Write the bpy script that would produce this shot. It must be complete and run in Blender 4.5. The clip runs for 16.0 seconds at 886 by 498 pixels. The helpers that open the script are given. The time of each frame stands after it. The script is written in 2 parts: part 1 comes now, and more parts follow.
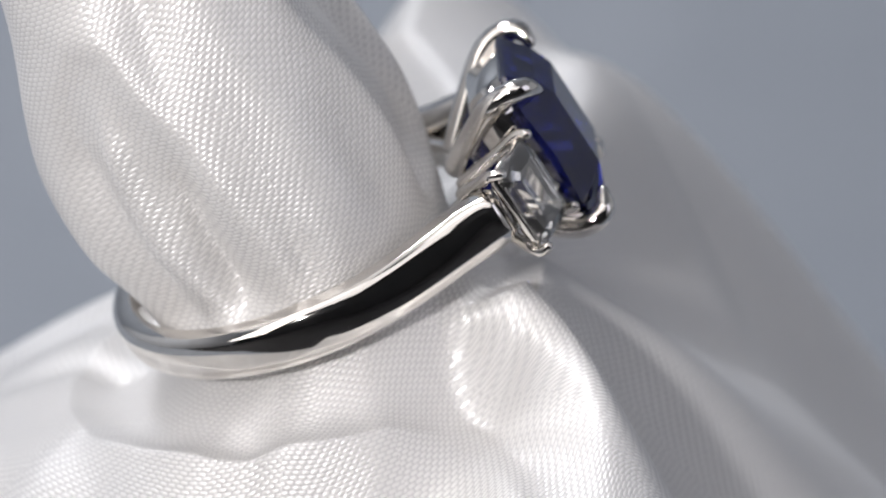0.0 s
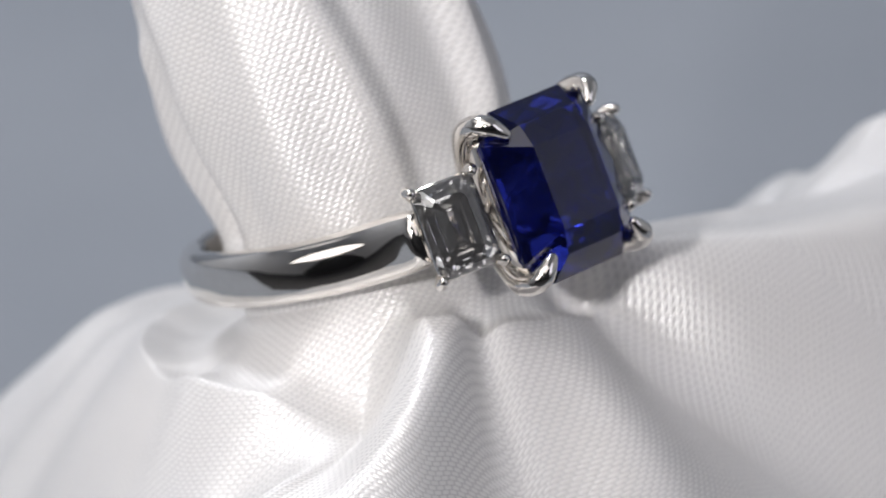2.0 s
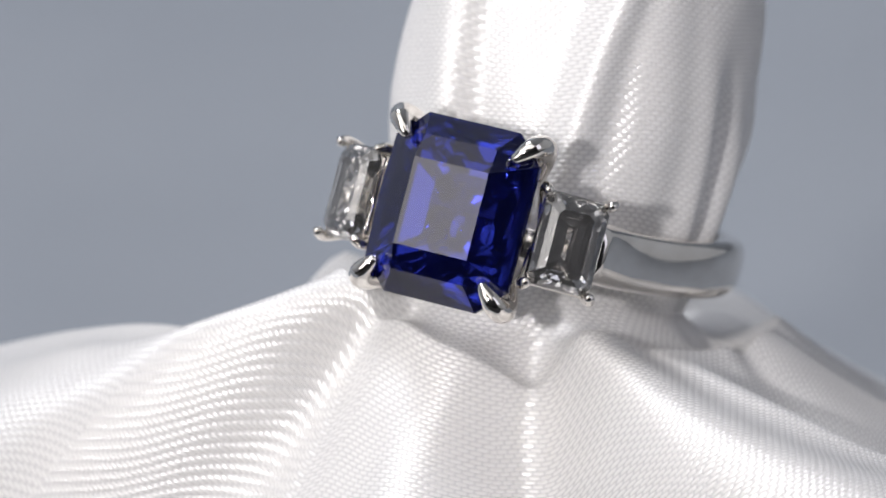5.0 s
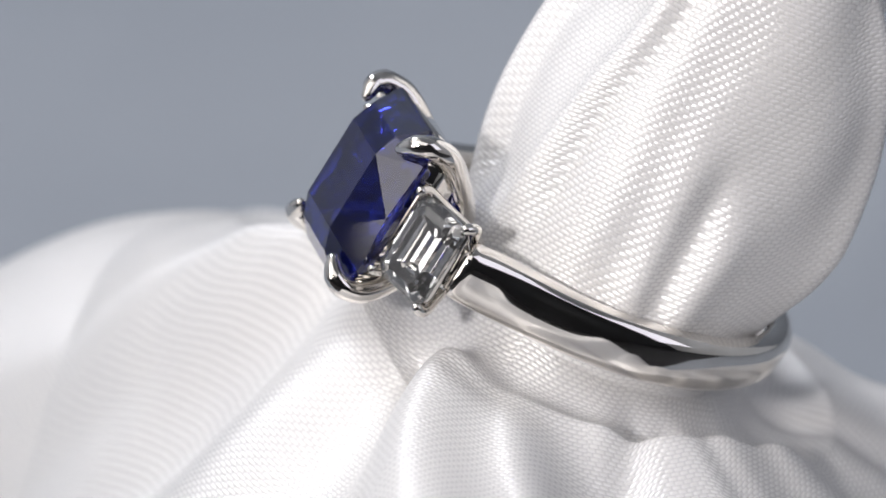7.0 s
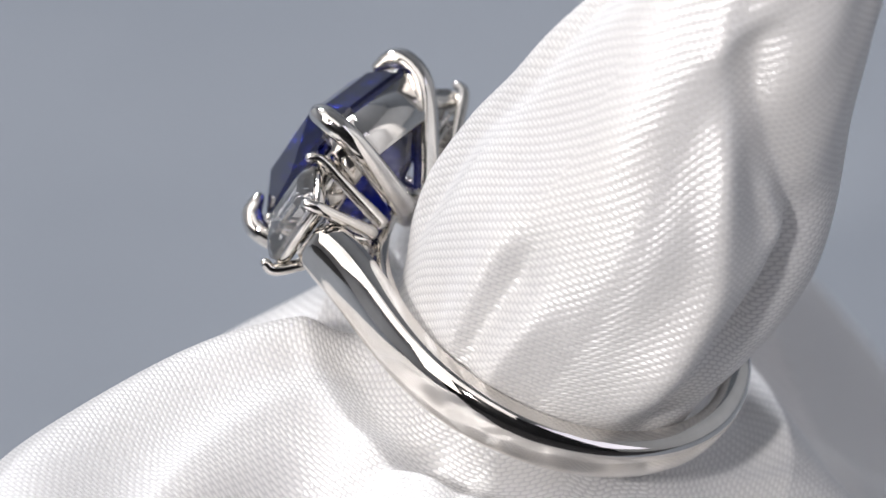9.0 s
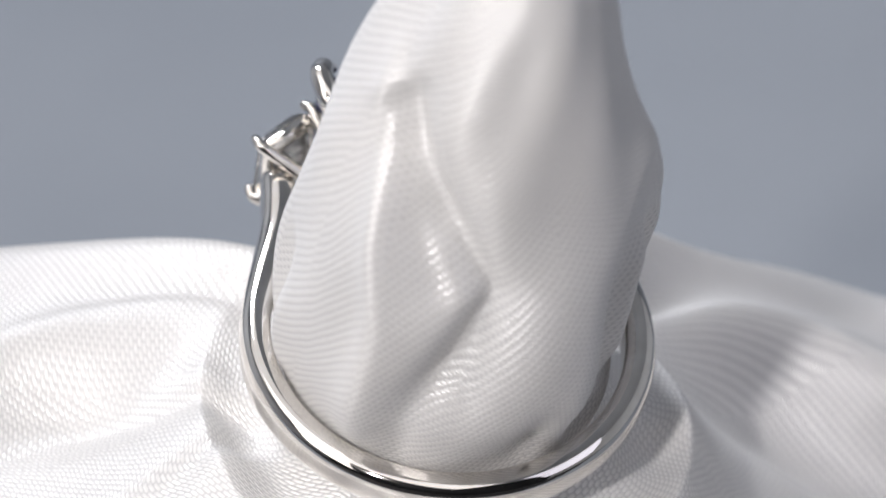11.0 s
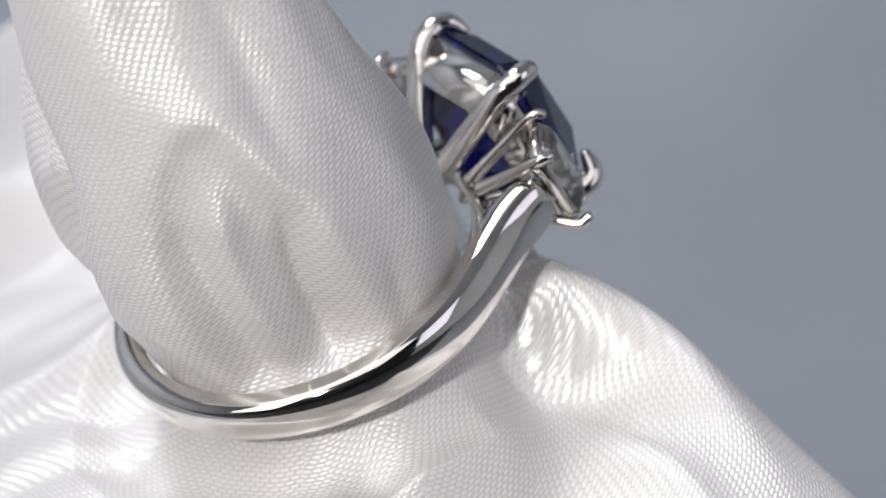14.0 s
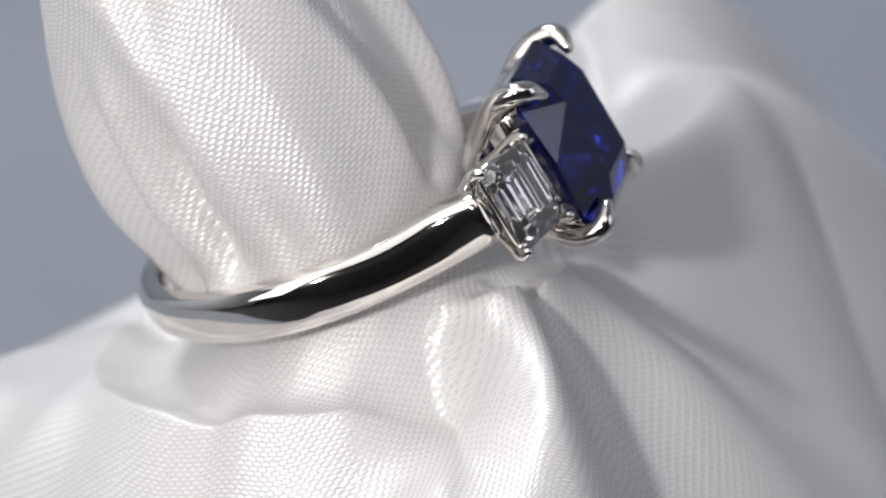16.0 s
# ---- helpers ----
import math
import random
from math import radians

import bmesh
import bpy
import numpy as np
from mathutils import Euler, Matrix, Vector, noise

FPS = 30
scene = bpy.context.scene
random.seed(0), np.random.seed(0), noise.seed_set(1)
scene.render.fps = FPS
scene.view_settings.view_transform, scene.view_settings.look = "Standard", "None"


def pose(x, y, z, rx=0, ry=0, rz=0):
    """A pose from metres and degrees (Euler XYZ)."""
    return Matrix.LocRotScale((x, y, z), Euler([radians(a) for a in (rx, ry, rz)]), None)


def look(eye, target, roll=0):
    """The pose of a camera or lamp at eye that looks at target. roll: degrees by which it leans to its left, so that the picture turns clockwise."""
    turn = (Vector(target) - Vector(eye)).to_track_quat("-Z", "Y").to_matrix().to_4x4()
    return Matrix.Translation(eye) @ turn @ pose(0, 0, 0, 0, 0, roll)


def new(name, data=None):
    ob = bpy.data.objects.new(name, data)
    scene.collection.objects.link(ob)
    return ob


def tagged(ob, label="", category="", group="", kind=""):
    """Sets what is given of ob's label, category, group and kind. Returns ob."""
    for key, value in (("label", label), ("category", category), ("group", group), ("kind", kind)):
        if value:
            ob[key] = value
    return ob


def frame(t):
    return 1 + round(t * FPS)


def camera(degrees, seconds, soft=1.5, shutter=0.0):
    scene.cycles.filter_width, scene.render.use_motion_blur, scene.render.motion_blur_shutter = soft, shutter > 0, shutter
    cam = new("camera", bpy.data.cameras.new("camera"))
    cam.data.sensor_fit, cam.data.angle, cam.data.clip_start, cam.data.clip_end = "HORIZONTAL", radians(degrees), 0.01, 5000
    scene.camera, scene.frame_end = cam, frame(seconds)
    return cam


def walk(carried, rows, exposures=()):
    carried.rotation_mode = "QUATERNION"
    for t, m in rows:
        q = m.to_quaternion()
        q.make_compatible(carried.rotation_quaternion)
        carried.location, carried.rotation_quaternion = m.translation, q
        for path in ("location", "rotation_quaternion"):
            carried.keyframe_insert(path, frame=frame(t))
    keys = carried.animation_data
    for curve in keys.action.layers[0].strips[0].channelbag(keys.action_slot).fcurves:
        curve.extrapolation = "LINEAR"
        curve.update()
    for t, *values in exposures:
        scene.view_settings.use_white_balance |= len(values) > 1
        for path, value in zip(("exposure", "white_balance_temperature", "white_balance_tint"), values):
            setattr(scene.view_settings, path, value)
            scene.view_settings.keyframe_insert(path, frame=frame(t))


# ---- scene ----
# Camera: nearly still on a stand, breathing by a fraction of a degree.
MM = 0.001
cam = camera(10.0, 16.0, soft=1.6)
EYE = Vector((0, -0.2235, 0.10808))
PITCH = [27.074, 27.007, 26.956, 26.921, 26.905, 26.893, 26.900, 26.922, 26.950, 26.980, 27.009, 27.039, 27.069, 27.098, 27.125, 27.120, 27.115, 27.117, 27.097, 27.077, 27.057, 27.037, 27.017, 27.042, 27.035, 27.050, 27.014, 27.053, 27.066, 27.083, 27.095, 27.115, 27.138]
YAW = [0.013, 0.082, 0.102, 0.046, 0.062, 0.041, 0.104, 0.019, 0.017, -0.018, -0.053, -0.088, -0.123, -0.158, -0.155, -0.131, -0.084, -0.123, -0.151, -0.180, -0.209, -0.238, -0.266, -0.257, -0.222, -0.174, -0.171, -0.118, -0.104, -0.099, -0.083, -0.085, -0.092]


def aim(pitch, yaw):
    p, w = radians(pitch), radians(yaw)
    return look(EYE, EYE + Vector((math.sin(w) * math.cos(p), math.cos(w) * math.cos(p), -math.sin(p))), 0.6)


cam.data.dof.use_dof, cam.data.dof.focus_distance, cam.data.dof.aperture_fstop = True, 0.241, 46
walk(cam, [(k * 0.5, aim(PITCH[k], YAW[k])) for k in range(33)],
     [(0, -0.08, 6450, 13), (3, -0.1, 6450, 13), (4, -0.05, 6450, 13), (6.5, -0.02, 6450, 13), (8.5, 0.04, 6450, 13), (11, -0.04, 6450, 13), (13.5, -0.06, 6450, 13), (16, -0.06, 6450, 13)])

# Turn of the table every half second, in degrees.
TURN = [1.09, -10.84, -22.52, -34.00, -45.67, -57.60, -69.58, -81.44, -93.18, -104.97, -116.84, -128.71, -140.58, -152.42, -164.20, -175.79, -187.17, -198.77, -210.76, -222.89, -235.03, -247.00, -258.64, -270.06, -281.45, -292.95, -304.49, -315.93, -327.37, -338.99, -350.81, -362.60, -374.28]
# Frame of the ring on the table: x towards the stone, y across, z along the finger form.
RING_POSE = Matrix(((0.8506, -0.02581, -0.52518, -6.44 * MM), (0.03271, 0.99946, 0.00387, 2.451 * MM),
                    (0.5248, -0.02047, 0.85098, -8.008 * MM), (0, 0, 0, 1)))

# ---- world and light ----
world = bpy.data.worlds.new("studio")
world.use_nodes = True
world.node_tree.nodes["Background"].inputs[0].default_value = (0.6, 0.66, 0.75, 1)
world.node_tree.nodes["Background"].inputs[1].default_value = 0.05
scene.world = world


def area(name, eye, target, w, h, power, colour=(1, 1, 1)):
    lamp = bpy.data.lights.new(name, "AREA")
    lamp.shape, lamp.size, lamp.size_y, lamp.energy, lamp.color = "RECTANGLE", w, h, power, colour
    ob = new(name, lamp)
    ob.matrix_world = look(Vector(eye), Vector(target))
    return ob


area("softbox_lamp", (-0.19, -0.18, 0.13), (0, 0, 0), 0.13, 0.2, 0.19, (1.0, 0.97, 0.93))
# Unseen fill from the upper left, added to lift the finger form.
area("overhead_fill", (-0.15, -0.03, 0.27), (0, 0, 0), 0.24, 0.24, 0.13, (1.0, 0.98, 0.95))
# Added cool fill from the right; brightens the form's darker side and the diamonds.
area("side_fill", (0.20, -0.13, 0.14), (0, 0, 0), 0.12, 0.2, 0.08, (0.88, 0.88, 1.0))
# Broad fill with no known source, added for the cloth and diamonds.
area("front_fill", (-0.10, -0.19, 0.33), (0, 0, 0), 0.50, 0.20, 0.37, (1.0, 0.98, 0.96))
# Extra light aimed at the background alone, added to reach its grey level.
area("backdrop_fill", (-0.22, 0.2, 0.42), (-0.02, 0.35, -0.05), 0.2, 0.1, 1.65, (0.93, 0.96, 1.0))
spark = bpy.data.lights.new("led_lamp", "SPOT")
spark.energy, spark.shadow_soft_size, spark.spot_size, spark.color = 1.5, 0.007, radians(23), (1, 0.98, 0.96)
spark.spot_blend = 1.0
new("led_lamp", spark).matrix_world = look(Vector((-0.078, -0.20, 0.105)), Vector((0.003, 0, 0.005)))


# ---- materials ----
def material(name):
    m = bpy.data.materials.new(name)
    m.use_nodes = True
    return m, m.node_tree.nodes, m.node_tree.links, m.node_tree.nodes["Principled BSDF"]


def mathn(nodes, links, op, a, b=None):
    nd = nodes.new("ShaderNodeMath")
    nd.operation = op
    for i, q in enumerate((a, b)):
        if q is None:
            continue
        if isinstance(q, (int, float)):
            nd.inputs[i].default_value = q
        else:
            links.new(q, nd.inputs[i])
    return nd.outputs[0]


def ramp(nodes, links, src, stops):
    nd = nodes.new("ShaderNodeValToRGB")
    links.new(src, nd.inputs[0])
    e = nd.color_ramp.elements
    while len(e) < len(stops):
        e.new(0.5)
    for i, (x, c) in enumerate(stops):
        e[i].position, e[i].color = x, (*c, 1)
    return nd.outputs[0]


def noise_tex(nodes, links, vec, scale, detail=3, rough=0.5):
    nd = nodes.new("ShaderNodeTexNoise")
    nd.inputs["Scale"].default_value, nd.inputs["Detail"].default_value, nd.inputs["Roughness"].default_value = scale, detail, rough
    if vec is not None:
        links.new(vec, nd.inputs["Vector"])
    return nd.outputs[0]


def satin():
    m, nodes, links, bsdf = material("white_satin")
    out = nodes["Material Output"]
    uv = nodes.new("ShaderNodeUVMap").outputs[0]
    sep = nodes.new("ShaderNodeSeparateXYZ")
    links.new(uv, sep.inputs[0])
    wob = noise_tex(nodes, links, uv, 0.05, 2)
    vv = mathn(nodes, links, "ADD", mathn(nodes, links, "ADD", sep.outputs[1], mathn(nodes, links, "MULTIPLY", wob, 2.5)), mathn(nodes, links, "MULTIPLY", sep.outputs[0], 0.12))
    # UVs are in millimetres: rows of thread a quarter of a millimetre apart, floats half a millimetre long, shifted from row to row.
    rowf = mathn(nodes, links, "DIVIDE", vv, 0.23)
    row = mathn(nodes, links, "FLOOR", rowf)
    along = mathn(nodes, links, "ADD", mathn(nodes, links, "DIVIDE", sep.outputs[0], 0.52), mathn(nodes, links, "MULTIPLY", row, 0.38))
    vary = noise_tex(nodes, links, uv, 1.6, 2)
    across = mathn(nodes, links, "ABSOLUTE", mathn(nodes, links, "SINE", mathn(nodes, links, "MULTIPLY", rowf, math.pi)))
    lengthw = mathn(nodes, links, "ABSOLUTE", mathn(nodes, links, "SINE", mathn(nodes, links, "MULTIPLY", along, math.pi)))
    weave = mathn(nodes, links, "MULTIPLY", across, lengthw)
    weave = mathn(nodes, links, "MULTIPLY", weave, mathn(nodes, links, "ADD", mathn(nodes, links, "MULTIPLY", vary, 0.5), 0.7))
    height = mathn(nodes, links, "ADD", weave, mathn(nodes, links, "MULTIPLY", noise_tex(nodes, links, uv, 5.0, 2), 0.12))
    soft = nodes.new("ShaderNodeBump")
    soft.inputs["Strength"].default_value, soft.inputs["Distance"].default_value = 1.0, 0.000022
    sharp = nodes.new("ShaderNodeBump")
    sharp.inputs["Strength"].default_value, sharp.inputs["Distance"].default_value = 1.0, 0.000042
    for b in (soft, sharp):
        links.new(height, b.inputs["Height"])
    big = noise_tex(nodes, links, uv, 0.12, 3)
    shaded_tone = nodes.new("ShaderNodeMix")
    shaded_tone.data_type, shaded_tone.blend_type = "RGBA", "MULTIPLY"
    shaded_tone.inputs[0].default_value = 1.0
    links.new(ramp(nodes, links, big, [(0.3, (0.765, 0.755, 0.745)), (0.7, (0.815, 0.80, 0.78))]), shaded_tone.inputs[6])
    # Dark end of the weave paints shade between threads into the base colour.
    links.new(ramp(nodes, links, weave, [(0.0, (0.73, 0.73, 0.74)), (0.5, (1, 1, 1))]), shaded_tone.inputs[7])
    links.new(shaded_tone.outputs[2], bsdf.inputs["Base Color"])
    bsdf.inputs["Roughness"].default_value = 0.6
    bsdf.inputs["Sheen Weight"].default_value = 0.1
    links.new(soft.outputs[0], bsdf.inputs["Normal"])
    gloss = nodes.new("ShaderNodeBsdfAnisotropic")
    gloss.inputs["Color"].default_value = (0.95, 0.945, 0.93, 1)
    gloss.inputs["Anisotropy"].default_value = 0.55
    links.new(mathn(nodes, links, "ADD", mathn(nodes, links, "MULTIPLY", vary, 0.2), 0.26), gloss.inputs["Roughness"])
    tan = nodes.new("ShaderNodeTangent")
    tan.direction_type, tan.uv_map = "UV_MAP", "thread"
    links.new(tan.outputs[0], gloss.inputs["Tangent"])
    links.new(sharp.outputs[0], gloss.inputs["Normal"])
    mix = nodes.new("ShaderNodeMixShader")
    links.new(mathn(nodes, links, "ADD", mathn(nodes, links, "MULTIPLY", weave, 0.36), 0.04), mix.inputs[0])
    links.new(bsdf.outputs[0], mix.inputs[1])
    links.new(gloss.outputs[0], mix.inputs[2])
    links.new(mix.outputs[0], out.inputs["Surface"])
    return m


def metal():
    m, nodes, links, bsdf = material("polished_white_gold")
    co = nodes.new("ShaderNodeTexCoord").outputs["Object"]
    bsdf.inputs["Metallic"].default_value = 1
    nz = noise_tex(nodes, links, co, 900, 4)
    links.new(ramp(nodes, links, nz, [(0.35, (0.77, 0.735, 0.69)), (0.65, (0.83, 0.80, 0.76))]), bsdf.inputs["Base Color"])
    links.new(mathn(nodes, links, "ADD", mathn(nodes, links, "MULTIPLY", nz, 0.06), 0.03), bsdf.inputs["Roughness"])
    bump = nodes.new("ShaderNodeBump")
    bump.inputs["Strength"].default_value, bump.inputs["Distance"].default_value = 0.06, 0.00003
    links.new(noise_tex(nodes, links, co, 420, 2), bump.inputs["Height"])
    links.new(bump.outputs[0], bsdf.inputs["Normal"])
    return m


def gem(name, colour, ior, clear=1.0):
    m, nodes, links, bsdf = material(name)
    bsdf.inputs["Base Color"].default_value = (*colour, 1)
    bsdf.inputs["Transmission Weight"].default_value = clear
    bsdf.inputs["Roughness"].default_value = 0.0
    bsdf.inputs["IOR"].default_value = ior
    return m


def plain(name, dark, light, scale, rough):
    m, nodes, links, bsdf = material(name)
    co = nodes.new("ShaderNodeTexCoord").outputs["Object"]
    links.new(ramp(nodes, links, noise_tex(nodes, links, co, scale, 4), [(0.3, dark), (0.7, light)]), bsdf.inputs["Base Color"])
    bsdf.inputs["Roughness"].default_value = rough
    return m


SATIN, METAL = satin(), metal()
SAPPHIRE = gem("blue_sapphire", (0.010, 0.017, 0.20), 1.77, 0.94)
DIAMOND = gem("clear_diamond", (1.0, 1.0, 1.0), 2.42, 0.97)
GREY = plain("grey_backdrop_paper", (0.30, 0.325, 0.36), (0.325, 0.35, 0.385), 30, 0.9)
WHITE = plain("white_booth_panel", (0.72, 0.73, 0.74), (0.78, 0.78, 0.78), 12, 0.8)
BLACK = plain("black_unseen_front", (0.012, 0.012, 0.014), (0.02, 0.02, 0.022), 20, 0.7)


# ---- helpers for meshes ----
def part(name, bm, mat, parent=None, label="", smooth=False):
    me = bpy.data.meshes.new(name)
    bm.to_mesh(me)
    bm.free()
    me.materials.append(mat)
    if smooth:
        me.shade_smooth()
    ob = new(name, me)
    if parent is not None:
        ob.parent = parent
    return tagged(ob, label)


def box(lo, hi):
    bm = bmesh.new()
    bmesh.ops.create_cube(bm, size=1)
    for q in bm.verts:
        for i in range(3):
            q.co[i] = lo[i] if q.co[i] < 0 else hi[i]
    return bm


def sweep(path, sections, closed=False, caps=True):
    """A tube: section i (points in the plane) set at path point i with its own axes (origin, across, along)."""
    bm = bmesh.new()
    rings = []
    for (o, a, b), sec in zip(path, sections):
        rings.append([bm.verts.new((o + a * x + b * y) * MM) for x, y in sec])
    k = len(sections[0])
    for i in range(len(rings) - (0 if closed else 1)):
        r0, r1 = rings[i], rings[(i + 1) % len(rings)]
        for j in range(k):
            bm.faces.new((r0[j], r0[(j + 1) % k], r1[(j + 1) % k], r1[j]))
    if caps and not closed:
        bm.faces.new(rings[0][::-1])
        bm.faces.new(rings[-1])
    bmesh.ops.recalc_face_normals(bm, faces=bm.faces)
    return bm


def rod(points, radii, sides=14):
    """A round bar along smooth points, in millimetres."""
    pts, rad = [], []
    n = len(points)
    P = [Vector(q) for q in points]
    for i in range(n - 1):
        p0, p1, p2, p3 = P[max(i - 1, 0)], P[i], P[i + 1], P[min(i + 2, n - 1)]
        for k in range(8):
            t = k / 8
            pts.append(0.5 * (2 * p1 + (p2 - p0) * t + (2 * p0 - 5 * p1 + 4 * p2 - p3) * t * t + (3 * p1 - p0 - 3 * p2 + p3) * t ** 3))
            rad.append(radii[i] + (radii[i + 1] - radii[i]) * t)
    pts.append(P[-1])
    rad.append(radii[-1])
    # rounded end
    d = (pts[-1] - pts[-2]).normalized()
    r = rad[-1]
    for a in (30, 60, 82):
        pts.append(P[-1] + d * r * math.sin(radians(a)))
        rad.append(r * math.cos(radians(a)))
    ref = Vector((0.13, 0.27, 0.95)).normalized()
    path, secs = [], []
    for i, q in enumerate(pts):
        t = (pts[min(i + 1, len(pts) - 1)] - pts[max(i - 1, 0)]).normalized()
        a = t.cross(ref).normalized()
        b = t.cross(a)
        path.append((q, a, b))
        secs.append([(rad[i] * math.cos(2 * math.pi * j / sides), rad[i] * math.sin(2 * math.pi * j / sides)) for j in range(sides)])
    return sweep(path, secs)


def hull(points):
    bm = bmesh.new()
    for q in points:
        bm.verts.new(Vector(q) * MM)
    bmesh.ops.convex_hull(bm, input=bm.verts)
    bmesh.ops.dissolve_limit(bm, angle_limit=radians(1.0), verts=bm.verts, edges=bm.edges)
    bmesh.ops.recalc_face_normals(bm, faces=bm.faces)
    return bm


# ---- the booth around the turntable ----
def booth():
    # Out of view; added black so the band mirrors a dark stripe.
    front = part("reflected_dark_front", box((-0.45, -0.4, -0.08), (0.45, -0.072, -0.06)), BLACK)
    tagged(front, "unseen black table front, added for the dark stripe mirrored in the band", "table", kind="structure")
    floor = part("table_top", box((-0.45, -0.072, -0.08), (0.45, 0.45, -0.06)), GREY)
    tagged(floor, "matt grey table top under the cloth", "table", kind="structure")
    back = part("backdrop", box((-0.45, 0.45, -0.08), (0.45, 0.46, 0.5)), GREY)
    tagged(back, "plain matt grey paper backdrop", "backdrop", kind="structure")
    for name, lo, hi, mat in (("wall_west", (-0.46, -0.4, -0.08), (-0.45, 0.46, 0.5), WHITE), ("wall_east", (0.45, -0.4, -0.08), (0.46, 0.46, 0.5), WHITE),
                              # wall_south, also unseen, is black to deepen that mirrored stripe.
                              ("wall_south", (-0.46, -0.41, -0.08), (0.46, -0.4, 0.5), BLACK), ("ceiling", (-0.46, -0.41, 0.5), (0.46, 0.46, 0.51), WHITE)):
        tagged(part(name, box(lo, hi), mat), "plain panel of the photo booth", "wall", kind="structure")

    # Unseen black stand-in for the camera body, mirrored in band and stones.
    tagged(part("camera_dark_panel", box((-0.04, -0.265, 0.07), (0.04, -0.245, 0.145)), BLACK), "unseen matt black panel behind the lens, added for dark reflections in the ring", "panel", kind="structure")


booth()


# ---- satin cloth over the finger form ----
# The finger form: its own lean on the table, and its half widths up its length in millimetres.
FORM_POSE = Matrix(((0.89127, -0.01609, -0.45320, -6.45 * MM), (0.03150, 0.99915, 0.02648, 2.84 * MM),
                    (0.45239, -0.03788, 0.89102, -7.43 * MM), (0, 0, 0, 1)))
FORM_TOP = 33.4
FORM_Z = [-2.2, 0, 3, 6, 10, 14, 18, 22, 26, 30, 32.4, FORM_TOP]
FORM_FRONT = [6.9, 7.3, 8.1, 8.5, 8.3, 7.5, 7.2, 6.6, 5.5, 3.9, 1.8, -0.6]
FORM_BACK = [-7.8, -8.4, -9.0, -9.8, -9.8, -9.1, -7.8, -6.7, -5.4, -3.8, -2.2, -0.6]
FORM_WEST = [-8.1, -8.7, -9.3, -9.7, -9.9, -9.6, -8.7, -7.5, -6.5, -5.3, -4.0, -2.2]
FORM_EAST = [7.0, 7.4, 7.8, 7.9, 7.5, 6.9, 6.0, 4.6, 2.9, 0.9, -0.6, -2.2]
SKIRT_X, SKIRT_Y = -6.83, 2.15
# Ridges and valleys of the cloth below the ring. Each line runs outwards from the ring at an azimuth that drifts with the
# radius (first the azimuth near the ring, then its drift); the heights belong to the radii in FOLD_R.
FOLD_R = [12, 15, 19, 24, 30, 40, 55, 75]
FOLDS = {
    (-175, 0): (-15.5, -17.1, -18.5, -23.4, -29.6, -37.7, -47.3, -59.0),
    (-155, 0): (-14.8, -16.6, -21.6, -28.5, -33.5, -39.3, -48.2, -58.3),
    (-133, 0): (-13.4, -18.1, -25.4, -31.0, -35.3, -41.9, -50.0, -59.2),
    (-113, 0): (-12.9, -18.2, -25.2, -29.9, -35.6, -42.2, -51.0, -59.8),
    (-92, -4): (-11.5, -16.9, -21.4, -26.9, -32.0, -40.3, -48.9, -59.6),
    (-72, -16): (-11.6, -15.9, -19.3, -22.9, -28.4, -36.1, -45.9, -57.8),
    (-47, -26): (-12.6, -12.4, -12.1, -13.6, -17.5, -22.2, -33.2, -54.1),
    (-31, -24): (-6.2, -7.3, -9.6, -12.3, -15.1, -19.8, -32.3, -55.0),
    (-15, -8): (-7.0, -11.7, -17.3, -23.0, -29.9, -40.5, -53.2, -64.2),
    (5, 0): (-8.8, -10.9, -13.9, -19.0, -26.0, -36.0, -48.0, -60.0),
    (20, 10): (-9.1, -12.3, -15.3, -19.3, -23.7, -35.2, -49.7, -62.9),
    (36, 25): (-6.6, -6.7, -7.2, -8.0, -9.0, -14.3, -30.0, -54.8),
    (52, 24): (-8.3, -8.2, -8.8, -9.8, -10.0, -10.0, -18.4, -41.0),
    (72, 16): (-9.3, -11.3, -12.9, -14.2, -14.3, -20.0, -34.6, -55.4),
    (95, 4): (-9.7, -11.7, -14.1, -17.1, -20.9, -29.2, -42.3, -58.2),
    (118, 0): (-12.3, -14.9, -17.6, -21.1, -26.1, -33.0, -45.0, -59.0),
    (145, 0): (-15.5, -17.1, -20.1, -23.7, -27.9, -35.3, -45.9, -58.6)}
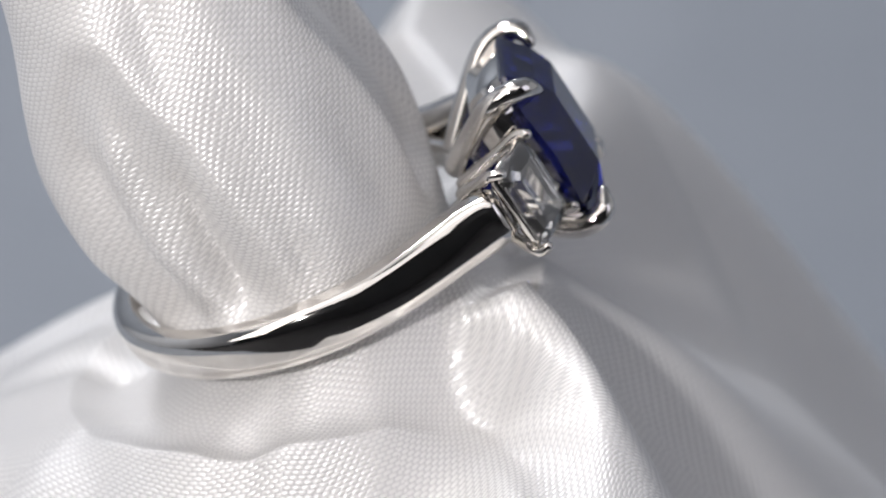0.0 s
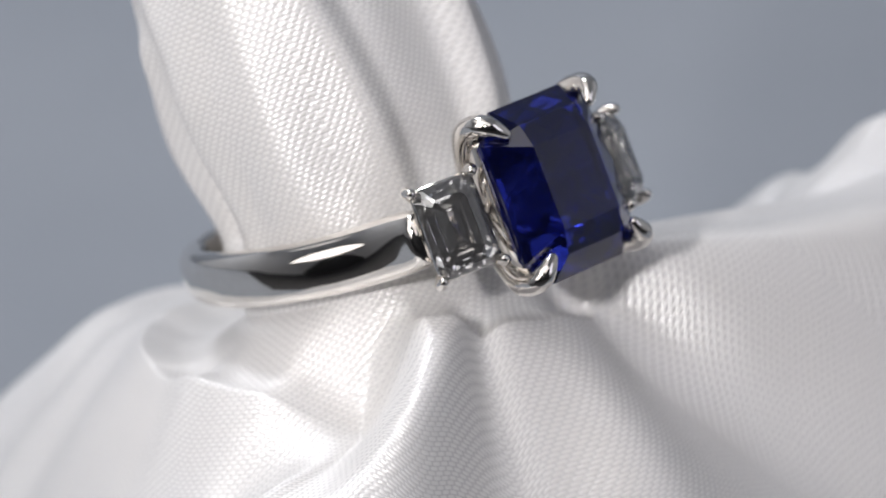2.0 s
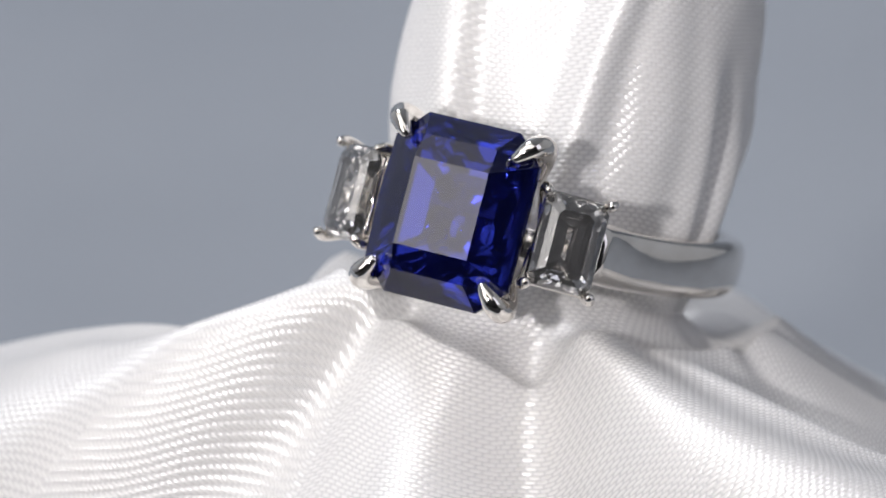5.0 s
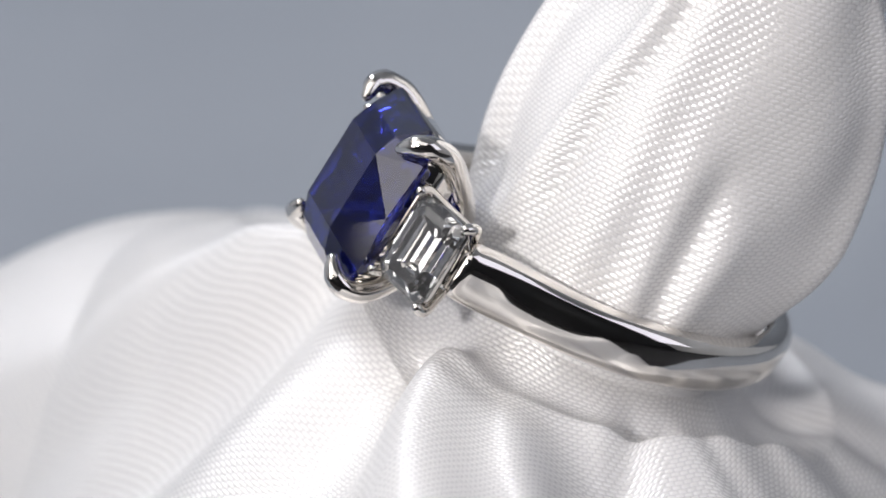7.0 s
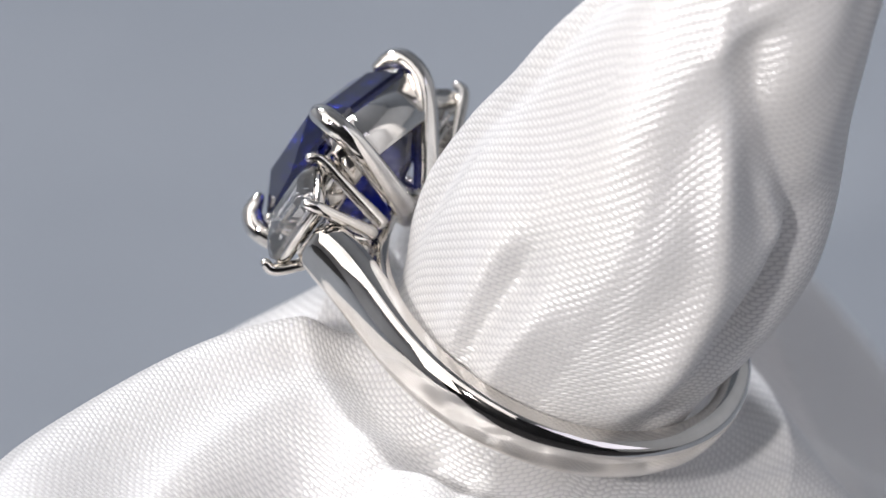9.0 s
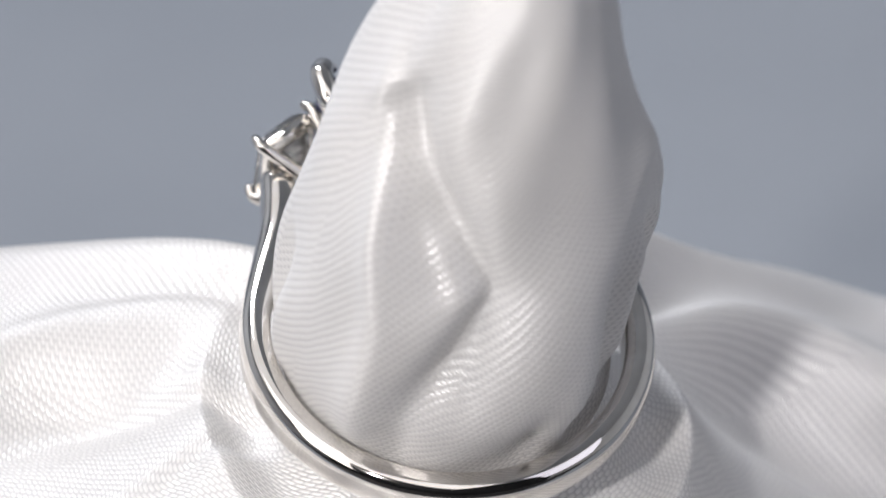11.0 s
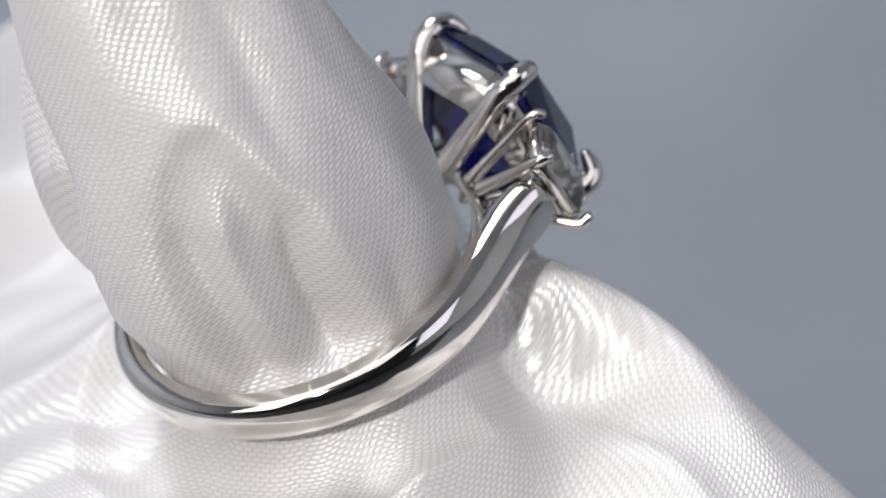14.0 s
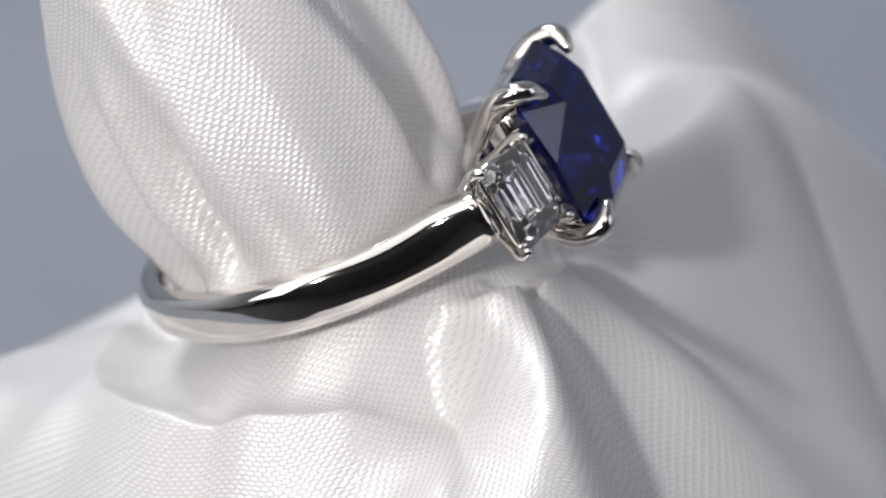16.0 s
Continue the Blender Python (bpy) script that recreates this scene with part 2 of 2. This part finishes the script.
# Sharp creases of the skirt: stations of (azimuth, radius), half width on the two sides, and height (valleys below zero).
CREASES = (
    (((-16, 10.5), (-20, 12.6), (-25, 16.5), (-30, 20.5), (-38, 29)), 0.9, 1.8, -1.5),
    (((-19, 10.8), (-25, 13.2), (-34, 16.7), (-48, 21.8), (-60, 28)), 1.6, 1.0, 0.8),
    (((-26, 11.5), (-33, 14.5), (-42, 17.5), (-54, 21.5), (-66, 27)), 2.2, 2.0, -0.35),
    (((24, 10.5), (29, 14.3), (34, 19), (39, 23.3), (46, 31)), 2.2, 1.3, -1.35),
    (((-104, 9.6), (-99, 14.6), (-97, 20), (-99, 26)), 2.0, 2.4, -0.6),
    (((84, 9), (78, 14), (73, 19), (70, 25)), 1.0, 2.4, -1.0),
    (((95, 9.8), (99, 12.2), (103, 16), (110, 23)), 1.4, 1.0, -0.9),
    (((-135, 9.6), (-138, 13), (-143, 18), (-150, 25)), 2.0, 2.0, -0.4),
    (((165, 9.6), (160, 13), (155, 18), (150, 26)), 1.2, 1.6, -0.8),
    (((128, 9.6), (132, 13), (134, 18), (136, 24)), 1.6, 1.8, -0.4),
    (((4, 10.5), (2, 14), (0, 20), (-2, 28)), 3.4, 3.4, 0.6),
    (((-68, 10), (-72, 13), (-78, 18), (-84, 26)), 3.0, 3.0, 0.4))


def smooth_interp(x, xs, ys):
    """Monotone-looking cubic through the stations."""
    x, xs, ys = np.asarray(x, float), np.asarray(xs, float), np.asarray(ys, float)
    d = np.diff(ys) / np.diff(xs)
    m = np.concatenate([[d[0]], (d[1:] + d[:-1]) / 2, [d[-1]]])
    i = np.clip(np.searchsorted(xs, x) - 1, 0, len(xs) - 2)
    h = xs[i + 1] - xs[i]
    t = np.clip((x - xs[i]) / h, 0, 1)
    return (ys[i] * (1 + 2 * t) * (1 - t) ** 2 + m[i] * h * t * (1 - t) ** 2 + ys[i + 1] * t * t * (3 - 2 * t) - m[i + 1] * h * t * t * (1 - t))


def wrap(a):
    return (a + math.pi) % (2 * math.pi) - math.pi


def fold_line(theta, z, stations, left, right, height):
    """A crease along a line of (degrees, millimetres) on the form; its two sides fall off over left and right millimetres."""
    best = np.full(np.broadcast(theta, z).shape, 1e9)
    side = np.zeros_like(best)
    end = np.zeros_like(best)
    total = len(stations) - 1
    base = radians(stations[0][0])
    u, v = wrap(theta - base) * 8.8, z + 0 * theta
    pts = [((a - stations[0][0]) * radians(1) * 8.8, b) for a, b in stations]
    for k, ((u0, v0), (u1, v1)) in enumerate(zip(pts, pts[1:])):
        du, dv = u1 - u0, v1 - v0
        t = np.clip(((u - u0) * du + (v - v0) * dv) / (du * du + dv * dv), 0, 1)
        eu, ev = u - u0 - t * du, v - v0 - t * dv
        dist = np.hypot(eu, ev)
        near = dist < best
        best = np.where(near, dist, best)
        side = np.where(near, du * ev - dv * eu, side)
        end = np.where(near, k + t, end)
    fade = np.clip(np.minimum(end + 0.25, total + 0.25 - end) / 0.7, 0, 1)
    d = best / np.where(side > 0, left, right)
    return height * fade * 1.15 * np.exp(0.3 - np.sqrt(d * d * 2.2 + 0.09))


def soften(a, rounds_across, rounds_along):
    """Rounds off a grid of offsets: rows along the form, columns round it."""
    for _ in range(rounds_across):
        a = 0.25 * np.roll(a, 1, 1) + 0.5 * a + 0.25 * np.roll(a, -1, 1)
    for _ in range(rounds_along):
        b = np.concatenate([a[:1], a, a[-1:]])
        a = 0.25 * b[:-2] + 0.5 * a + 0.25 * b[2:]
    return a


def form_points(theta, z):
    f, b = smooth_interp(z, FORM_Z, FORM_FRONT), smooth_interp(z, FORM_Z, FORM_BACK)
    w, e = smooth_interp(z, FORM_Z, FORM_WEST), smooth_interp(z, FORM_Z, FORM_EAST)
    cx, rx, cy, ry = (f + b) / 2, (f - b) / 2, (e + w) / 2, (e - w) / 2
    off = np.zeros_like(theta + z)
    # recessed panel behind the stone with a fold on each side
    panel = 1 / (1 + np.exp(-(wrap(theta - np.radians(-18 - 0.75 * z)) * 9 / 0.22))) / (1 + np.exp(wrap(theta - np.radians(11 + 1.15 * z)) * 9 / 0.28))
    off += -1.7 * panel * np.clip((z - 0.5) / 3, 0, 1)
    off += fold_line(theta, z, ((33, 2), (37, 10), (47, 20), (60, 28)), 0.7, 0.9, -0.55)
    off += fold_line(theta, z, ((20, 2), (26, 10), (37, 20)), 1.2, 1.4, 0.4)
    # the tuck at the back: a raised lip that runs down, and the hollow beside it
    off += fold_line(theta, z, ((101, 24), (116, 21.6), (127, 18.5), (136, 12.5), (135, 3)), 1.7, 1.1, 1.1)
    off += fold_line(theta, z, ((107, 23.6), (122, 21.6), (140, 19.4), (157, 17.2), (171, 14.4), (161, 11), (147, 6.5)), 2.6, 1.1, -1.7)
    off += fold_line(theta, z, ((112, 22), (128, 19.4), (144, 16.4), (158, 13.6)), 1.2, 1.0, -0.8)
    # the arched dent on the west side, with a ridge in it
    arch = np.exp(-np.maximum(0, np.hypot(wrap(theta - np.radians(238)) * 9 / 4.3, (z - 6) / 11.4)) ** 6)
    off += -1.3 * arch
    off += fold_line(theta, z, ((213, 4), (215, 10), (224, 15.5), (240, 18), (256, 17.4), (267, 13), (268, 6)), 1.5, 1.0, 0.45)
    off += fold_line(theta, z, ((243, 13.8), (238, 10), (236, 2)), 1.0, 1.2, 1.0)
    off += fold_line(theta, z, ((222, 13), (224, 9), (226, 2)), 1.3, 1.3, -0.6)
    off += fold_line(theta, z, ((262, 11), (254, 6), (248, 1)), 0.9, 0.7, -1.2)
    off += fold_line(theta, z, ((276, 22), (270, 14), (263, 9)), 1.4, 1.4, -0.35)
    off += fold_line(theta, z, ((306, 2), (300, 9), (296, 18)), 2.6, 2.2, 0.4)
    # gathers above the band
    off += fold_line(theta, z, ((82, 9.5), (82, 5), (83, 1)), 0.9, 1.1, -1.1)
    off += fold_line(theta, z, ((72, 10), (74, 5), (75, 1)), 1.4, 1.0, 0.45)
    off += fold_line(theta, z, ((94, 8), (92, 4), (91, 1)), 1.0, 1.2, 0.4)
    off += fold_line(theta, z, ((60, 14), (62, 7), (64, 1)), 1.5, 1.5, -0.3)
    off += fold_line(theta, z, ((283, 6), (279, 1)), 0.8, 0.8, -0.5)
    off += fold_line(theta, z, ((196, 6), (193, 1)), 0.9, 1.1, -0.6)
    off += fold_line(theta, z, ((150, 6), (152, 1)), 0.9, 0.9, -0.5)
    off += 0.16 * np.sin(theta * 5 + z * 0.33) + 0.07 * np.sin(theta * 9 - z * 0.45 + 2)
    fade = np.clip((z - 0.2) / 1.6, 0, 1) * np.clip((FORM_TOP - 1 - z) / 5, 0, 1)
    off = soften(off * fade, 55, 22)
    return np.stack([cx + (rx + off) * np.cos(theta), cy + (ry + off) * np.sin(theta), z + 0 * theta], -1)


def skirt_crease(az, r):
    """Creases and lips drawn on the skirt."""
    z = np.zeros_like(az)
    for line, low, high, height in CREASES:
        c = np.radians(smooth_interp(r, [q[1] for q in line], [q[0] for q in line]))
        d = wrap(az - c) * r
        widen = np.clip(r / 14, 0.7, 2.2)
        d = d / (np.where(d < 0, low, high) * widen)
        fade = np.clip((line[-1][1] * 1.15 - r) / (line[-1][1] * 0.45), 0, 1) * np.clip((r - line[0][1] + 2) / 2.5, 0, 1)
        z += height * fade * 1.15 * np.exp(0.3 - np.sqrt(d * d * 2.2 + 0.09))
    return z


def skirt_height(az, r):
    """Height of the cloth in the table's frame; az in radians and r in millimetres round the ring's centre."""
    a = np.degrees(wrap(az))
    drift = np.clip((r - 13) / 17, 0, 1.15)
    lines = [(k[0] + k[1] * drift, smooth_interp(r, FOLD_R, v)) for k, v in FOLDS.items()]
    lines = [(lines[-1][0] - 360, lines[-1][1])] + lines + [(lines[0][0] + 360, lines[0][1])]
    z = np.zeros_like(a)
    for (a0, z0), (a1, z1) in zip(lines, lines[1:]):
        t = np.clip((a - a0) / (a1 - a0), 0, 1)
        t = t * t * (3 - 2 * t)
        z = np.where((a >= a0) & (a < a1), z0 * (1 - t) + z1 * t, z)
    return z


def cloth():
    n = 720
    theta = np.linspace(0, 2 * np.pi, n, endpoint=False) + radians(-165)
    R = np.array(FORM_POSE.to_3x3())
    C = np.array(FORM_POSE.translation) / MM
    zs = np.concatenate([FORM_TOP - 0.02 - 8.5 * (np.linspace(0, 1, 60) ** 2), np.linspace(FORM_TOP - 8.65, -2.2, 210)])
    tg, zg = np.meshgrid(theta, zs)
    rows = list(form_points(tg, zg) @ R.T + C)
    throat = rows[-1]
    az = np.arctan2(throat[:, 1] - SKIRT_Y, throat[:, 0] - SKIRT_X)
    # skirt: drops a little below the band, then opens outwards
    r0 = np.hypot(throat[:, 0] - SKIRT_X, throat[:, 1] - SKIRT_Y)
    r = r0 + (75 - r0) * np.linspace(0, 1, 300)[1:, None] ** 1.7
    ag = az + 0 * r
    w = np.clip((r - r0) / (12.3 - r0), 0, 1)
    w = w * w * (3 - 2 * w)
    z = (throat[:, 2] - 0.9 * (r - r0)) * (1 - w) + skirt_height(ag, np.maximum(r, 12)) * w
    z = z + soften(skirt_crease(ag, r) * np.clip((r - r0) / 1.5, 0, 1), 40, 8)
    # loose waves further out
    z = z + 0.15 * np.clip((r - 14) / 10, 0, 1) * np.sin(ag * 9 + r * 0.16 + 1) + 0.1 * np.sin(ag * 17 - r * 0.3) * np.clip((r - 12) / 6, 0, 1)
    rows += list(np.stack([SKIRT_X + r * np.cos(ag), SKIRT_Y + r * np.sin(ag), z], -1))
    P = np.array(rows)
    k = len(P)
    # thread coordinates: length down the cloth and round it
    step = np.linalg.norm(np.diff(P, axis=0), axis=2)
    down = np.concatenate([np.zeros((1, n)), np.cumsum(step, 0)])
    rad = np.linalg.norm(P - P.mean(1, keepdims=True), axis=2)
    verts = np.concatenate([P.reshape(-1, 3), P[0].mean(0, keepdims=True)]) * MM
    idx = np.arange(k * n).reshape(k, n)
    nx = np.roll(idx, -1, 1)
    faces = np.stack([idx[:-1], idx[1:], nx[1:], nx[:-1]], -1).reshape(-1, 4)
    caps = [(k * n, int(idx[0, j]), int(nx[0, j])) for j in range(n)]
    me = bpy.data.meshes.new("satin_cloth")
    me.from_pydata(verts.tolist(), [], faces.tolist() + caps)
    uvl = me.uv_layers.new(name="thread")
    # the threads run round the form in twelve widths, so that they stay square to the folds
    per = n // 12
    local = (np.arange(n) % per - per / 2) * (2 * np.pi / n)
    fat = np.maximum(rad, 2)
    left, right = local[None], local[None] + 2 * np.pi / n
    fat2, down2 = np.roll(fat, -1, 1), np.roll(down, -1, 1)
    shift = (np.arange(n) // per * 7.3)[None]
    corner = lambda ang, f, d: np.stack([ang * f + shift, d], -1)
    quads = np.stack([corner(left, fat[:-1], down[:-1]), corner(left, fat[1:], down[1:]), corner(right, fat2[1:], down2[1:]), corner(right, fat2[:-1], down2[:-1])], 2).reshape(-1, 2)
    uvl.data.foreach_set("uv", np.concatenate([quads, np.zeros((3 * n, 2))]).ravel().astype(np.float32))
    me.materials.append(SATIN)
    me.shade_smooth()
    ob = new("satin_cloth", me)
    return tagged(ob, "white satin cloth gathered over a finger form in soft folds", "cloth")


# ---- the ring ----
BAND_X, BAND_Y, BAND_Z = 0.1, -0.3, -0.62
BAND_R = 9.14
BAND_LEAN = 0.158  # the back of the band stands higher on the form than the stone


def band_section(width, thick):
    """Domed outside, slightly rounded inside; first axis across the finger's length, second outwards."""
    pts = []
    for j in range(28):
        a = 2 * math.pi * j / 28
        c, s = math.cos(a), math.sin(a)
        x = abs(c) ** 0.7 * math.copysign(1, c) * width / 2
        y = (abs(s) ** 0.72 * thick * 0.62) if s > 0 else -(abs(s) ** 0.5) * thick * 0.38
        pts.append((x, y))
    return pts


def taper(t):
    return 1 if t < 0.7 else 0.72 + 0.28 * math.sqrt(max(0.0, 1 - ((t - 0.7) / 0.3) ** 2))


def on_band(phi, r=BAND_R):
    x = BAND_X + r * math.cos(phi)
    return Vector((x, BAND_Y + r * math.sin(phi), BAND_Z + (9.5 - x) * BAND_LEAN))


def make_band(parent):
    path, secs = [], []
    zax = Vector((0, 0, 1))

    a0 = 72

    def shoulder(sign):
        out = []
        p0 = on_band(radians(a0))
        p0.y = sign * (p0.y - BAND_Y) + BAND_Y
        t0 = Vector((math.sin(radians(a0)), -sign * math.cos(radians(a0)), -BAND_LEAN)) * 9
        p1 = Vector((10.9, sign * 6.2 - 0.12, -0.1))
        t1 = Vector((0.98, sign * 0.10, 0)) * 9
        spot = lambda t: p0 * (1 + 2 * t) * (1 - t) ** 2 + t0 * t * (1 - t) ** 2 + p1 * t * t * (3 - 2 * t) - t1 * t * t * (1 - t)
        for k in range(1, 25):
            t = k / 24
            d = (spot(t + 0.01) - spot(t - 0.01)).normalized()
            out.append((spot(t), zax, Vector((-d.y, d.x, 0)).normalized() * sign, t))
        return out

    for q, a, b, t in reversed(shoulder(1)):
        path.append((q, a, b))
        secs.append(band_section((2.95 + 0.25 * t * t) * taper(t), (1.55 + 0.35 * t) * taper(t)))
    for k in range(73):
        phi = radians(a0 + (360 - 2 * a0) * k / 72)
        out = Vector((math.cos(phi), math.sin(phi), 0))
        path.append((on_band(phi), zax, out))
        back = math.cos(phi - math.pi)
        secs.append(band_section(2.95 - 0.55 * max(back, 0), 1.55))
    for q, a, b, t in shoulder(-1):
        path.append((q, a, b))
        secs.append(band_section((2.95 + 0.25 * t * t) * taper(t), (1.55 + 0.35 * t) * taper(t)))
    return part("band", sweep(path, secs), METAL, parent, "polished white gold band", True)


def make_rails(parent):
    # rail under the stones, along the finger
    path, secs = [], []
    for k in range(41):
        phi = radians(-66 + 132 * k / 40)
        out = Vector((math.cos(phi), math.sin(phi), 0))
        path.append((on_band(phi, 9.3 - 0.9 * abs(phi) / radians(66)), Vector((0, 0, 1)), out))
        secs.append(band_section(1.7, 0.9))
    part("gallery_rail", sweep(path, secs), METAL, parent, "", True)
    # collar below the girdle of the big stone
    loop = [(2.5, 4.25), (-2.5, 4.25), (-3.55, 3.2), (-3.55, -3.2), (-2.5, -4.25), (2.5, -4.25), (3.55, -3.2), (3.55, 3.2)]
    bm = bmesh.new()
    rings = []
    for x, grow in ((13.5, 1.03), (13.5, 0.94), (11.2, 0.74), (11.2, 0.86)):
        rings.append([bm.verts.new(Vector((x, a * grow, b * grow)) * MM) for a, b in loop])
    for i in range(4):
        for j in range(8):
            bm.faces.new((rings[i][j], rings[i][(j + 1) % 8], rings[(i + 1) % 4][(j + 1) % 8], rings[(i + 1) % 4][j]))
    bmesh.ops.recalc_face_normals(bm, faces=bm.faces)
    bmesh.ops.bevel(bm, geom=list(bm.edges), offset=0.1 * MM, segments=2, affect="EDGES")
    return part("center_setting", bm, METAL, parent, "", True)


def make_claws(parent):
    for sy in (-1, 1):
        for sz in (-1, 1):
            pts = [(8.9, sy * 1.0, sz * 0.9), (10.4, sy * 2.1, sz * 2.2), (12.4, sy * 3.35, sz * 3.75), (13.75, sy * 3.68, sz * 4.05), (14.5, sy * 3.48, sz * 3.8), (14.8, sy * 2.95, sz * 3.2)]
            part("claw", rod(pts, [0.62, 0.66, 0.62, 0.6, 0.54, 0.3]), METAL, parent, "", True)


def make_sapphire(parent):
    g, e = (3.82, 4.46), 1.4
    octo = lambda k: [(sx * (g[0] - (0 if i else e)) * k, sz * (g[1] - (e if i else 0)) * k) for sx in (-1, 1) for sz in (-1, 1) for i in (0, 1)]
    pts = []
    for y, z in octo(1.0):
        pts += [(13.75, y, z), (13.55, y, z)]
    # crown: a table with a triangle on each long side, and steps at the ends
    for sy in (-1, 1):
        pts.append((13.98, sy * 3.84, 0))
        for sz in (-1, 1):
            pts += [(15.3, sy * 1.95, sz * 2.15), (14.85, sy * 1.9, sz * 3.35)]
    for y, z in octo(0.74):
        pts.append((11.8, y, z))
    for y, z in octo(0.44):
        pts.append((10.4, y, z))
    pts += [(9.8, 0, 1.0), (9.8, 0, -1.0)]
    return part("center_stone", hull(pts), SAPPHIRE, parent, "deep blue emerald-cut sapphire with cut corners")


def make_side(parent, sign):
    """A step-cut diamond in its four-prong setting; the stone's own frame has x out of the table."""
    tilt = radians(31.5) * sign
    base = Vector((12.55, sign * 5.85 - 0.1, -0.12))
    nrm = Vector((math.cos(tilt), math.sin(tilt), 0))
    across = Vector((-math.sin(tilt), math.cos(tilt), 0))
    put = lambda x, y, z: base + nrm * x + across * y + Vector((0, 0, z))
    w, h, e = 1.62, 2.3, 0.5
    # frame under the girdle
    rings = []
    bm = bmesh.new()
    for x, k in ((-0.3, 1.04), (-0.3, 0.9), (-0.95, 0.72), (-0.95, 0.9)):
        rings.append([bm.verts.new(put(x, a * w * k, b * h * k) * MM) for a, b in ((1, .8), (.8, 1), (-.8, 1), (-1, .8), (-1, -.8), (-.8, -1), (.8, -1), (1, -.8))])
    for i in range(4):
        for j in range(8):
            bm.faces.new((rings[i][j], rings[i][(j + 1) % 8], rings[(i + 1) % 4][(j + 1) % 8], rings[(i + 1) % 4][j]))
    bmesh.ops.recalc_face_normals(bm, faces=bm.faces)
    bmesh.ops.bevel(bm, geom=list(bm.edges), offset=0.07 * MM, segments=2, affect="EDGES")
    setting = part("side_setting", bm, METAL, parent, "", True)
    bm = bmesh.new()
    levels = [(0.42, 0.55), (0.22, 0.78), (-0.05, 0.97), (-0.15, 1.0), (-0.25, 0.99), (-0.9, 0.7), (-1.38, 0.42), (-1.8, 0.08)]
    rings = []
    for x, k in levels:
        hh = h - (1 - k) * w
        ww = w * k
        c = e * k
        loop = [(ww - c, hh), (-ww + c, hh), (-ww, hh - c), (-ww, -hh + c), (-ww + c, -hh), (ww - c, -hh), (ww, -hh + c), (ww, hh - c)]
        rings.append([bm.verts.new(put(x, a, b) * MM) for a, b in loop])
    for r0, r1 in zip(rings, rings[1:]):
        for j in range(8):
            bm.faces.new((r0[j], r0[(j + 1) % 8], r1[(j + 1) % 8], r1[j]))
    bm.faces.new(rings[0])
    bm.faces.new(rings[-1][::-1])
    bmesh.ops.recalc_face_normals(bm, faces=bm.faces)
    part("side_stone", bm, DIAMOND, setting, "clear step-cut diamond")
    for sy in (-1, 1):
        for sz in (-1, 1):
            foot = Vector((9.0, sign * (3.3 + 0.5 * sy * sign), sz * 0.7))
            top = put(0.12, sy * (w - 0.02), sz * (h - 0.02))
            mid = foot.lerp(put(-0.6, sy * w, sz * h), 0.6)
            part("prong", rod([foot, mid, put(-0.5, sy * (w + 0.05), sz * (h + 0.05)), top], [0.36, 0.32, 0.3, 0.27], 12), METAL, setting, "", True)


def make_ring():
    ring = new("ring")
    ring.matrix_world = RING_POSE
    tagged(ring, "white gold ring with a blue sapphire between two diamonds", "ring")
    make_band(ring)
    setting = make_rails(ring)
    make_claws(setting)
    make_sapphire(setting)
    make_side(ring, -1)
    make_side(ring, 1)
    return ring


CLOTH = cloth()
RING = make_ring()


def motions():
    turns = [(k * 0.5, Matrix.Rotation(radians(a), 4, "Z")) for k, a in enumerate(TURN)]
    walk(CLOTH, turns)
    walk(RING, [(t, m @ RING_POSE) for t, m in turns])


motions()
